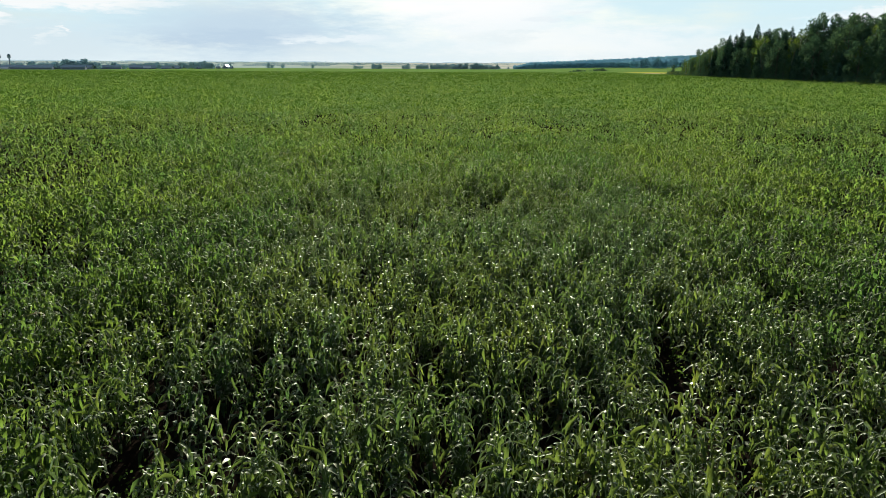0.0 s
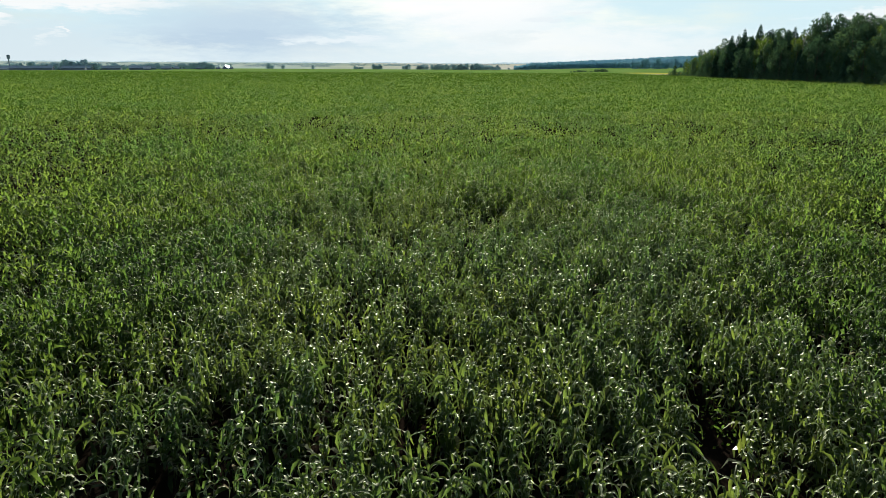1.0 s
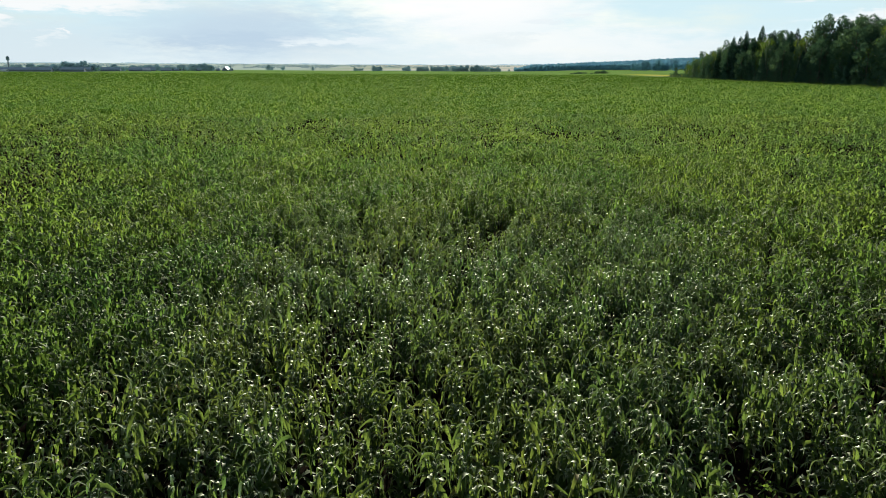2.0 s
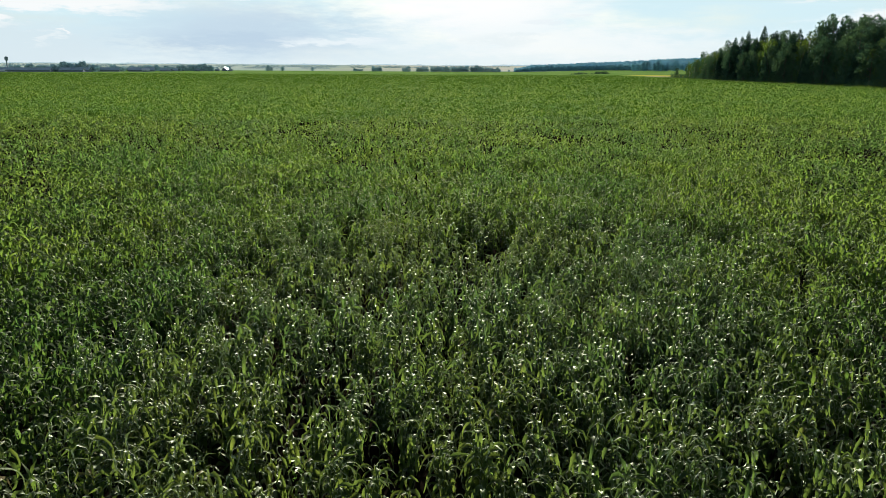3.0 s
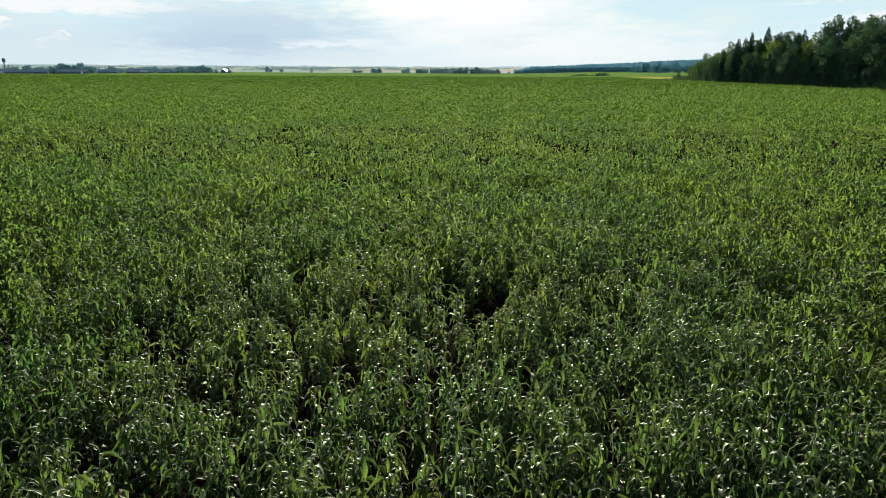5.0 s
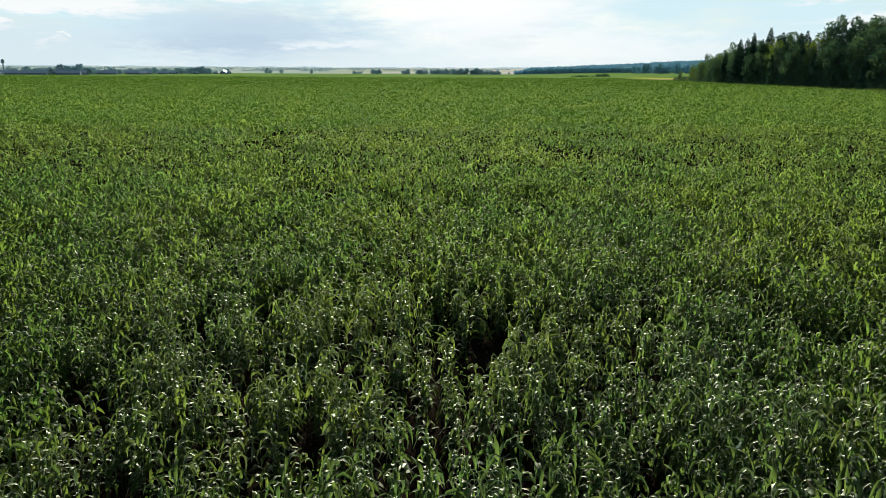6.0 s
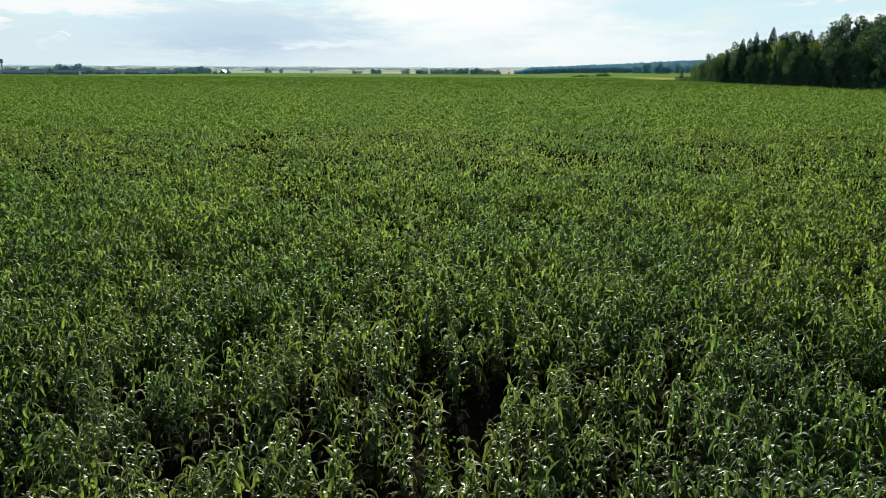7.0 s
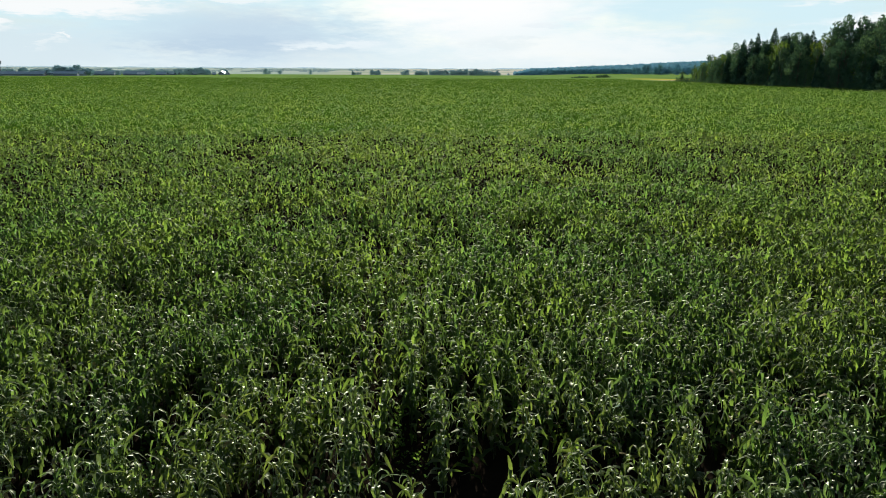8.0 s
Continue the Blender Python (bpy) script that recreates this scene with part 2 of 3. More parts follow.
def build_ground():
    m, g = material("field_ground")
    pos = g.node("ShaderNodeNewGeometry").outputs["Position"]
    sep = g.node("ShaderNodeSeparateXYZ", {0: pos})
    soil = g.mix(g.noise(pos, 2.5, 5.0), (0.010, 0.008, 0.006, 1), (0.025, 0.018, 0.013, 1))
    grass_f = g.math("ADD", g.math("MULTIPLY", g.noise(pos, 0.012, 4.0), 0.6), g.math("MULTIPLY", g.noise(pos, 0.3, 4.0), 0.4))
    grass = g.mix(g.remap(grass_f, 0.35, 0.65), (0.14, 0.27, 0.06, 1), (0.25, 0.38, 0.11, 1))
    warped = g.math("ADD", sep.outputs[1], g.math("MULTIPLY", g.math("SUBTRACT", g.noise(pos, 0.003, 3.0), 0.5), 240.0))
    col = g.mix(g.remap(sep.outputs[1], 380.0, 430.0), soil, grass)
    off = g.node("ShaderNodeVectorMath", {0: pos, 1: (284.0, 874.0, 0.0)}, operation="SUBTRACT").outputs[0]
    off = g.node("ShaderNodeVectorMath", {0: off, 1: (0.028, 0.014, 0.0)}, operation="MULTIPLY").outputs[0]
    ripe = g.math("ADD", g.node("ShaderNodeVectorMath", {0: off}, operation="LENGTH").outputs[1], g.noise(pos, 0.03, 3.0))
    col = g.mix(g.remap(ripe, 1.8, 1.1), col, (0.55, 0.52, 0.10, 1))
    off = g.node("ShaderNodeVectorMath", {0: pos, 1: (258.0, 790.0, 0.0)}, operation="SUBTRACT").outputs[0]
    off = g.node("ShaderNodeVectorMath", {0: off, 1: (0.07, 0.025, 0.0)}, operation="MULTIPLY").outputs[0]
    bare = g.math("ADD", g.node("ShaderNodeVectorMath", {0: off}, operation="LENGTH").outputs[1], g.noise(pos, 0.06, 3.0))
    col = g.mix(g.remap(bare, 1.7, 1.1), col, (0.50, 0.42, 0.26, 1))
    # strips of stubble and meadow towards the horizon, paled and blued as haze
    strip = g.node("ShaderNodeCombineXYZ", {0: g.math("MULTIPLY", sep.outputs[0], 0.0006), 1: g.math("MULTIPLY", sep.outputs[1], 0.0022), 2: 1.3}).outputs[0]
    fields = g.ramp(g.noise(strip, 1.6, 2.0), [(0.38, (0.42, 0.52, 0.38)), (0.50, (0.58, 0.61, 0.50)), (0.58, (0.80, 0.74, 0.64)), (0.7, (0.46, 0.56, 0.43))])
    # left side mixed bluer still: haze put into the ground colour
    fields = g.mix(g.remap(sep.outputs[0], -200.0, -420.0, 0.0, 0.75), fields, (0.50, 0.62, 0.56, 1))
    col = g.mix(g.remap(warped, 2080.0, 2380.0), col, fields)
    bump = g.node("ShaderNodeBump", {"Strength": 0.5, "Distance": 0.05, "Height": g.noise(pos, 6.0, 5.0)})
    p = g.node("ShaderNodeBsdfDiffuse", {"Color": col, "Normal": bump.outputs[0]})
    g.node("ShaderNodeOutputMaterial", {0: p.outputs[0]})
    radii = np.concatenate([[0.0], np.geomspace(4, 500, 25), np.linspace(560, 4900, 90)])
    seg = 180
    ang = np.linspace(0, 2 * math.pi, seg, endpoint=False)
    xx, yy = np.outer(radii, np.sin(ang)), np.outer(radii, np.cos(ang))
    verts = np.stack([xx, yy, ground_height(xx, yy)], -1).reshape(-1, 3)
    i, k = np.meshgrid(np.arange(len(radii) - 1), np.arange(seg), indexing="ij")
    k2 = (k + 1) % seg
    faces = np.stack([i * seg + k, (i + 1) * seg + k, (i + 1) * seg + k2, i * seg + k2], -1).reshape(-1, 4)[:, ::-1]
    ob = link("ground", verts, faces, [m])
    tagged(ob, "brown field soil giving way to green meadow and stubble paled with painted haze", "ground", kind="structure")


build_ground()


# ---- corn ----
ROW, STEP = 0.70, 0.195      # metres between rows and between the plants of a row
GAPS = [(-2.4, 48.4, 0.9, 1.6), (-17.2, 42.8, 1.1, 1.6), (-1.7, 50.1, 1.2, 0.9), (-4.3, 21.4, 0.8, 1.5), (-3.0, 32.6, 0.8, 1.5),
        (0.1, 51.9, 1.0, 1.2), (2.6, 34.0, 0.5, 1.2), (7.1, 21.1, 0.7, 1.2), (-14.8, 107.0, 2.2, 3.0), (3.9, 48.7, 0.5, 1.2),
        (-18.3, 73.6, 1.8, 2.0), (17.0, 45.9, 1.0, 1.5), (-3.4, 88.0, 2.2, 2.0), (-9.7, 19.9, 0.8, 1.3), (-6.3, 14.9, 0.8, 1.4),
        (-4.9, 14.7, 0.5, 1.2), (0.2, 19.1, 0.45, 1.4), (12.4, 19.5, 0.7, 1.3), (10.0, 15.5, 0.8, 1.2), (7.6, 14.4, 0.9, 0.9), (-3.7, 47.9, 0.5, 1.0),
        (-2.3, 51.7, 0.6, 1.2), (11.8, 49.9, 0.6, 1.3), (14.0, 50.7, 0.7, 1.2), (16.0, 50.3, 0.6, 1.2), (14.1, 48.0, 0.6, 1.0), (7.5, 30.7, 0.8, 1.4),
        (0.5, 39.1, 0.6, 1.2), (-6.4, 33.7, 0.6, 1.2), (-3.3, 37.4, 0.6, 1.3), (-6.6, 36.3, 0.7, 1.3)]   # thin places: x, y, half widths


def blades(base, az, length, lift, bend, width, twist, seg, wide, reach=0.66, curl=0.32):
    """Arched strap leaves. wide 2: flat ribbon; wide 3: with a channel along the midrib. Returns vertices and quads."""
    n = len(base)
    s = np.linspace(0, 1, seg + 1)
    kink = reach * (0.80 + 0.35 * np.abs(np.sin(5.0 * az + 3.0 * twist)))          # some break over sharply, some arch evenly
    t = np.clip((s[None, :] - 0.05) / kink[:, None], 0, 1)
    ang = lift[:, None] - bend[:, None] * (t * t * (3 - 2 * t))
    step = length[:, None] / seg
    mid = (ang[:, 1:] + ang[:, :-1]) / 2
    out = np.concatenate([np.zeros((n, 1)), np.cumsum(np.cos(mid) * step, 1)], 1)
    up = np.concatenate([np.zeros((n, 1)), np.cumsum(np.sin(mid) * step, 1)], 1)
    ca, sa_ = np.cos(az)[:, None], np.sin(az)[:, None]
    sway = (0.17 * np.sin(twist)[:, None] * length[:, None]) * s[None, :] ** 2
    centre = np.stack([base[:, 0:1] + ca * out - sa_ * sway, base[:, 1:2] + sa_ * out + ca * sway, base[:, 2:3] + up], -1)
    prof = np.clip(0.4 + 2.0 * s, 0, 1) * np.clip((1.03 - s) / 0.45, 0, 1) ** 0.7
    w = 0.5 * width[:, None] * prof[None, :]
    roll = twist[:, None] * s[None, :] + curl * np.sin(8.0 * s[None, :] + 7.0 * az[:, None])
    side = np.stack([-sa_ * np.cos(roll) + 0 * s, ca * np.cos(roll) + 0 * s, np.sin(roll)], -1)
    normal = np.stack([-ca * np.sin(ang), -sa_ * np.sin(ang), np.cos(ang)], -1)
    left, right = centre - side * w[..., None], centre + side * w[..., None]
    if wide == 3:
        ruffle = np.sin(17.0 * s[None, :] + 9.0 * az[:, None])[..., None]
        cols = np.stack([left + normal * w[..., None] * (0.45 + 0.25 * ruffle), centre, right + normal * w[..., None] * (0.45 - 0.25 * ruffle)], 2)
    else:
        cols = np.stack([left, right], 2)
    verts = cols.reshape(-1, 3)
    i, k = np.meshgrid(np.arange(seg), np.arange(wide - 1), indexing="ij")
    q = np.stack([i * wide + k, (i + 1) * wide + k, (i + 1) * wide + k + 1, i * wide + k + 1], -1).reshape(-1, 4)
    faces = (np.arange(n) * (seg + 1) * wide)[:, None, None] + q[None]
    return verts, faces.reshape(-1, 4)


def plant_leaves(pos, tall, turn, count, first, r):
    """Bases and shapes of the leaves of many plants, from leaf number first (low) to the topmost."""
    out = []
    for k in range(first, count):
        h = k / (count - 1)
        n = len(pos)
        z = tall * (0.26 + 0.60 * h ** 0.85) + r.normal(0, 0.03, n)
        az = turn + math.pi * (k % 2) + r.normal(0, 0.45, n)
        length = tall * (0.265 + 0.11 * math.sin(math.pi * min(1.0, 0.15 + 0.75 * h))) * r.uniform(0.62, 1.18, n)
        lift = np.radians(60 + 18 * h + r.normal(0, 12, n))
        bend = np.radians(156 + 6 * h + r.normal(0, 24, n))
        upright = r.uniform(0, 1, n) < 0.03 + 0.14 * (h > 0.85)
        bend = np.where(upright, bend * 0.4, bend)
        width = r.uniform(0.078, 0.132, n) * (1.0 - 0.2 * h)
        twist = r.normal(0, 0.7, n)
        base = np.stack([pos[:, 0], pos[:, 1], z], -1)
        out.append((base, az, length, lift, bend, width, twist))
    return [np.concatenate(c) for c in zip(*out)]


def plan_distance(x, y):
    """How far off the flight line sees a spot of the field at its nearest."""
    return np.maximum(np.maximum(11.0, y - 32.0), np.abs(x - 0.06 * y - 1.0) / 0.62)


def field_edge(y):
    """x of the field's edge along the forest."""
    return 203.0 + 2.5 * np.sin(y * 0.021) + 1.2 * np.sin(y * 0.067 + 1.0)


def field_positions(y0, y1, x_half, row, step, r):
    rows = np.arange(math.ceil((-x_half) / row), math.floor(x_half / row) + 1)
    ys = np.arange(y0, y1, step)
    ri, yi = np.meshgrid(rows, ys, indexing="ij")
    x = (ri * row + row / 2 + r.normal(0, 0.04, ri.shape)).ravel()
    y = (yi + r.uniform(-0.45, 0.45, ri.shape) * step).ravel()
    return x, y


def keep_plants(x, y, r):
    """Which plants stand, and how well each spot grows (-1 to 1)."""
    keep = r.uniform(0, 1, len(x)) > 0.20
    small = np.array([noise.noise((a * 1.0, b * 0.62, 2.0)) for a, b in zip(x, y)])
    large = np.array([0.6 * noise.noise((a * 0.32, b * 0.20, 7.0)) + 0.7 * noise.noise((a * 0.13, b * 0.08, 3.0)) for a, b in zip(x, y)])
    patch = 0.65 * small + 0.62 * large
    keep &= ~((patch < -0.11) & (r.uniform(0, 1, len(x)) < 0.68))
    for gx, gy, gw, gl in GAPS:
        keep &= ((x - gx) / gw) ** 2 + ((y - gy) / gl) ** 2 > 0.62 * r.uniform(0.4, 1.4, len(x))
    return keep, patch


def plant_height(x, y, patch, r):
    return np.clip(1.84 + 0.86 * patch + r.normal(0, 0.22, len(x)), 0.8, 2.5)


# nearest stretch: six rows of single plants
NEAR_ROWS, NEAR_Y = (-0.7, 3.5), (15.0, 28.2)


def corn_plant(r):
    """One maize plant: a jointed stalk and strap leaves, each a part."""
    root = new("corn_plant")
    tall = r.uniform(1.72, 1.98)
    pts = [(r.normal(0, 0.012), r.normal(0, 0.012), tall * f) for f in (0.0, 0.18, 0.36, 0.52, 0.68, 0.84, 0.93)]
    pts[0] = (0, 0, -0.02)
    v, f = tube_arrays(pts, [0.017, 0.016, 0.015, 0.013, 0.011, 0.008, 0.003], 6)
    link("stalk", v, f, [STALK], parent=root)
    count = int(r.integers(9, 12))
    one = np.zeros((1, 2))
    L = plant_leaves(one, np.array([tall]), np.array([r.uniform(0, 6.28)]), count, 0, r)
    for i in range(len(L[0])):
        v, f = blades(*[c[i:i + 1] for c in L], 8, 3)
        link("leaf", v, f, [CORN_PART], parent=root)
    return root


def build_near_plants():
    kinds = []
    r = np.random.default_rng(5)
    for _ in range(12):
        kinds.append(corn_plant(r))
    x, y = field_positions(NEAR_Y[0], NEAR_Y[1], 4.2, ROW, STEP, r)
    inside = (x > NEAR_ROWS[0]) & (x < NEAR_ROWS[1])
    x, y = x[inside], y[inside]
    keep, patch = keep_plants(x, y, r)
    spots = list(zip(x[keep], y[keep], patch[keep]))
    for i, (a, b, p) in enumerate(spots):
        kind = kinds[i % 12]
        s = 1 + 0.28 * p + r.normal(0, 0.06)
        m = Matrix.LocRotScale((a, b, 0), Euler((r.normal(0, 0.05), r.normal(0, 0.05), r.uniform(0, 6.28))), (s, s, s))
        if i < 12:
            kind.matrix_basis = m
            tagged(kind, "green maize plant with arched strap leaves in a field row", "corn plant", "maize plants of the near rows")
        else:
            ob = copy_thing(kind, m)
            ob.matrix_basis = m


build_near_plants()


def build_crop():
    r = np.random.default_rng(21)
    heap = Heap()
    x, y = field_positions(8.0, 134.0, 92.0, ROW, STEP, r)
    wedge = np.abs(x - 0.06 * y - 1.0) < 0.62 * y + 3
    d = plan_distance(x, y)
    near = (x > NEAR_ROWS[0]) & (x < NEAR_ROWS[1]) & (y > NEAR_Y[0] - 0.1) & (y < NEAR_Y[1] - 0.1)
    ok = wedge & ~near & (d < 122)
    x, y, d = x[ok], y[ok], d[ok]
    keep, patch = keep_plants(x, y, r)
    keep &= r.uniform(0, 1, len(x)) < (1 - 0.50 * smooth(28, 60, d)) * (1 - smooth(88, 122, d))
    x, y, d, patch = x[keep], y[keep], d[keep], patch[keep]
    tall = plant_height(x, y, patch, r)
    turn = r.uniform(0, 6.28, len(x))
    blend = np.maximum(d + r.normal(0, 0.20, len(d)) * d, 1)
    tiers = [(0, 16, 11, 3, 5, 3, 0), (16, 32, 9, 3, 4, 2, 3), (32, 58, 7, 3, 3, 2, 2), (58, 200, 7, 4, 2, 2, 2)]
    for d0, d1, count, first, seg, wide, mat in tiers:
        t = (blend >= d0) & (blend < d1)
        pos = np.stack([x[t], y[t]], -1)
        L = plant_leaves(pos, tall[t], turn[t], count, first, r)
        if d0 >= 32:
            L[5] *= np.tile(1.5 + 1.0 * smooth(32, 110, d[t]), count - first)
        v, f = blades(*L, seg, wide)
        heap.add(v, f, mat)
        # broad lower leaves that close the rows and shade the ground
        if d0 < 58:
            lows = 5 if d1 <= 32 else 2
            m = lows * len(pos)
            h = r.uniform(0.14, 0.54, m)
            low = (np.concatenate([np.tile(pos, (lows, 1)), (h * np.tile(tall[t], lows))[:, None]], 1), r.uniform(0, 6.28, m), r.uniform(0.42, 0.68, m),
                   np.radians(r.uniform(20, 60, m)), np.radians(r.uniform(90, 150, m)), r.uniform(0.10, 0.15, m), r.normal(0, 0.5, m))
            v, f = blades(*low, 2, 2)
            heap.add(v, f, mat)
        if d1 <= 32:
            # stalks: slim three-sided prisms
            n = len(pos)
            a = np.array([0, 2.09, 4.19])
            ring = np.stack([np.cos(a), np.sin(a)], -1)
            low = np.concatenate([pos[:, None] + 0.014 * ring, np.zeros((n, 3, 1))], 2)
            top = np.concatenate([pos[:, None] + 0.006 * ring, np.repeat(tall[t][:, None, None] * 0.9, 3, 1)], 2)
            v = np.concatenate([low, top], 1).reshape(-1, 3)
            q = np.array([[0, 1, 4, 3], [1, 2, 5, 4], [2, 0, 3, 5]])
            heap.add(v, ((np.arange(n) * 6)[:, None, None] + q).reshape(-1, 4), 1)
    # farther plants: upper leaves only
    n = 600000
    y = 20 + 720 * r.uniform(0, 1, n) ** 1.5
    x = 0.06 * y + 1 + r.uniform(-1, 1, n) * (0.62 * y + 3)
    d = plan_distance(x, y)
    want = 2.8 * (100 / np.maximum(d, 100)) ** 1.9 * smooth(84, 124, d)                 # plants per square metre
    have = n / (720 * 1.5 * ((y - 20) / 720 + 1e-6) ** (1 / 3)) / (2 * (0.62 * y + 3))
    ok = (d >= 84) & (r.uniform(0, 1, n) < want / have) & (x < field_edge(y) - 1) & (y < 735 + 0.03 * x)
    x, y, d = x[ok], y[ok], d[ok]
    patch = np.array([noise.noise((a * 0.55, b * 0.28, 2.0)) for a, b in zip(x, y)])
    ok = (patch > -0.15) | (r.uniform(0, 1, len(x)) < 0.30)
    x, y, d, patch = x[ok], y[ok], d[ok], patch[ok]
    tall = 1.86 + 0.50 * patch + r.normal(0, 0.15, len(x))
    L = plant_leaves(np.stack([x, y], -1), tall, r.uniform(0, 6.28, len(x)), 7, 5, r)
    L[0][:, 2] *= r.uniform(0.8, 1.0, len(L[0]))
    L[5] *= np.tile(2.2 * (d / 100) ** 0.75, 2)
    v, f = blades(*L, 2, 2)
    heap.add(v, f, 2)
    # rest of the crop beside and behind the flight line
    n = 9000
    x = np.concatenate([r.uniform(-28, 34, n), r.uniform(-75, 80, 2500)])
    y = np.concatenate([r.uniform(-12, 44, n), r.uniform(-45, 75, 2500)])
    ok = np.abs(x - 0.06 * y - 1) > 0.62 * np.maximum(y, 0) + 3
    ok |= y < 8
    x, y = x[ok], y[ok]
    x = np.floor(x / ROW) * ROW + ROW / 2 + r.normal(0, 0.06, len(x))
    L = plant_leaves(np.stack([x, y], -1), r.uniform(1.8, 2.1, len(x)), r.uniform(0, 6.28, len(x)), 7, 3, r)
    L[5] *= 1.3
    v, f = blades(*L, 2, 2)
    heap.add(v, f, 0)
    ob = heap.link("corn_crop", [CORN, STALK, CORN_FAR, CORN_MID])
    tagged(ob, "dense green maize field in straight rows, backlit leaves", "corn crop", kind="stuff")


build_crop()


def build_canopy():
    """The closed crop farther off and outside the view: an uneven leafy sheet, lit or shaded by its colour."""
    r = np.random.default_rng(3)
    ys = [-70.0]
    while ys[-1] < 775:
        v = abs(ys[-1])
        ys.append(ys[-1] + max(1.0, 0.016 * v))
    ys = np.array(ys)
    cols = 180
    u = np.linspace(-1, 1, cols)
    half = np.maximum(95.0, 0.72 * np.abs(ys) + 25)
    xx = half[:, None] * u[None] + 0.06 * ys[:, None]
    yy = np.repeat(ys[:, None], cols, 1) + r.uniform(-0.3, 0.3, xx.shape)
    zz = 1.2 + r.normal(0, 0.2, xx.shape)
    d = plan_distance(xx, yy)
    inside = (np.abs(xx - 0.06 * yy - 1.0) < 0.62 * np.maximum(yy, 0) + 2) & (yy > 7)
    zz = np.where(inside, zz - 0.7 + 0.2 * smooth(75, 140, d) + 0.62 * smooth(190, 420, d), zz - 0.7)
    edge = field_edge(yy)
    zz = np.where(xx > edge - 2, zz * np.clip((edge + 1 - xx) / 3, 0, 1), zz)
    verts = np.stack([xx, yy, zz], -1).reshape(-1, 3)
    i, k = np.meshgrid(np.arange(len(ys) - 1), np.arange(cols - 1), indexing="ij")
    q = np.stack([i * cols + k, i * cols + k + 1, (i + 1) * cols + k + 1, (i + 1) * cols + k], -1).reshape(-1, 4)
    c = verts[q].mean(1)
    dc = plan_distance(c[:, 0], c[:, 1])
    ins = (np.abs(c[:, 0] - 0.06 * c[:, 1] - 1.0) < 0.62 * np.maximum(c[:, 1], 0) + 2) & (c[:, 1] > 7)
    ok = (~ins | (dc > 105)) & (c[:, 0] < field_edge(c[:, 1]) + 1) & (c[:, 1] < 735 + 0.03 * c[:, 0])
    # brighter copy inside the view wedge, painted-dark copy outside it
    ob = link("corn_canopy", verts, q[ok], [BACKLIT_CANOPY, SHADED], (~ins[ok]).astype(int))
    tagged(ob, "closed maize canopy sheet, painted sunlit far off and shaded beside the flight line", "corn crop", kind="stuff")


build_canopy()


# ---- trees ----
def leaf_cards(centres, size, r, facing=None):
    """Small bent leaf sprays: two triangles each, turned at random or lying in the crown's surface."""
    n = len(centres)
    a = r.normal(0, 1, (n, 3))
    if facing is not None:
        out = facing + 0.45 * r.normal(0, 1, (n, 3))
        out /= np.linalg.norm(out, axis=1)[:, None]
        a = np.cross(out, a)
    a /= np.linalg.norm(a, axis=1)[:, None]
    b = np.cross(a, r.normal(0, 1, (n, 3)) if facing is None else out)
    b /= np.linalg.norm(b, axis=1)[:, None]
    s = size * r.uniform(0.6, 1.4, (n, 1))
    c = np.cross(a, b)
    v = np.stack([centres - a * s, centres + b * s * 0.6 + c * s * 0.2, centres + a * s, centres - b * s * 0.6 + c * s * 0.2], 1)
    q = (np.arange(n) * 4)[:, None] + np.arange(4)[None]
    return v.reshape(-1, 3), q


def broadleaf(name, label, category, tall, wide, mat, cards, r, low=0.12, spray=1.0, bark=None, dense=False):
    """A tapered trunk with limbs, and a crown of leaf sprays in uneven lobes."""
    root = new(name)
    heap = Heap()
    lean = r.normal(0, 0.02, 2) * tall
    pts = [(lean[0] * f, lean[1] * f, tall * f * 0.78 - (0.3 if f == 0 else 0)) for f in (0, 0.25, 0.5, 0.75, 1.0)]
    v, f = tube_arrays(pts, [tall * k for k in (0.016, 0.013, 0.010, 0.006, 0.002)], 7)
    heap.add(v, f)
    lobes = []
    for i in range(int(r.integers(12, 17))):
        h = low + (1 - low) * (i + 0.5) / 15
        h = min(h, 0.97)
        a = i * 2.4 + r.normal(0, 0.4)
        reach = wide * 0.5 * math.sin(math.pi * min(1, 0.18 + 0.72 * (h - low) / (1 - low))) * r.uniform(0.45, 0.9)
        c = np.array([lean[0] * h + reach * math.cos(a), lean[1] * h + reach * math.sin(a), tall * h * 0.92])
        rad = wide * r.uniform(0.19, 0.30) * (1.0 - 0.30 * h)
        lobes.append((c, rad))
        start = np.array([lean[0] * h, lean[1] * h, tall * max(0.08, h * 0.9 - 0.12)])
        v, f = tube_arrays([start, (start + c) / 2 + (0, 0, 0.02 * tall), c], [tall * 0.006, tall * 0.004, tall * 0.0015], 5)
        heap.add(v, f)
    heap.link("trunk", [bark or BARK], root)
    total = sum(rad ** 2 for _, rad in lobes)
    pts, outward = [], []
    for c, rad in lobes:
        n = int(cards * rad ** 2 * (0.7 + 0.6 * c[2] / tall) / total)
        d = r.normal(0, 1, (n, 3))
        d /= np.linalg.norm(d, axis=1)[:, None]
        dist = rad * r.uniform(0.50 if dense else 0.35, 1.12, (n, 1)) ** 0.5
        outward.append(d)
        pts.append(c + d * dist * np.array([1, 1, 1.15]))
    v, f = leaf_cards(np.concatenate(pts), 0.026 * spray * tall ** 0.5 * wide ** 0.5, r, np.concatenate(outward) if dense else None)
    v[:, 2] = np.maximum(v[:, 2], 0.02)
    link("crown", v, f, [mat], parent=root)
    return tagged(root, label, category)


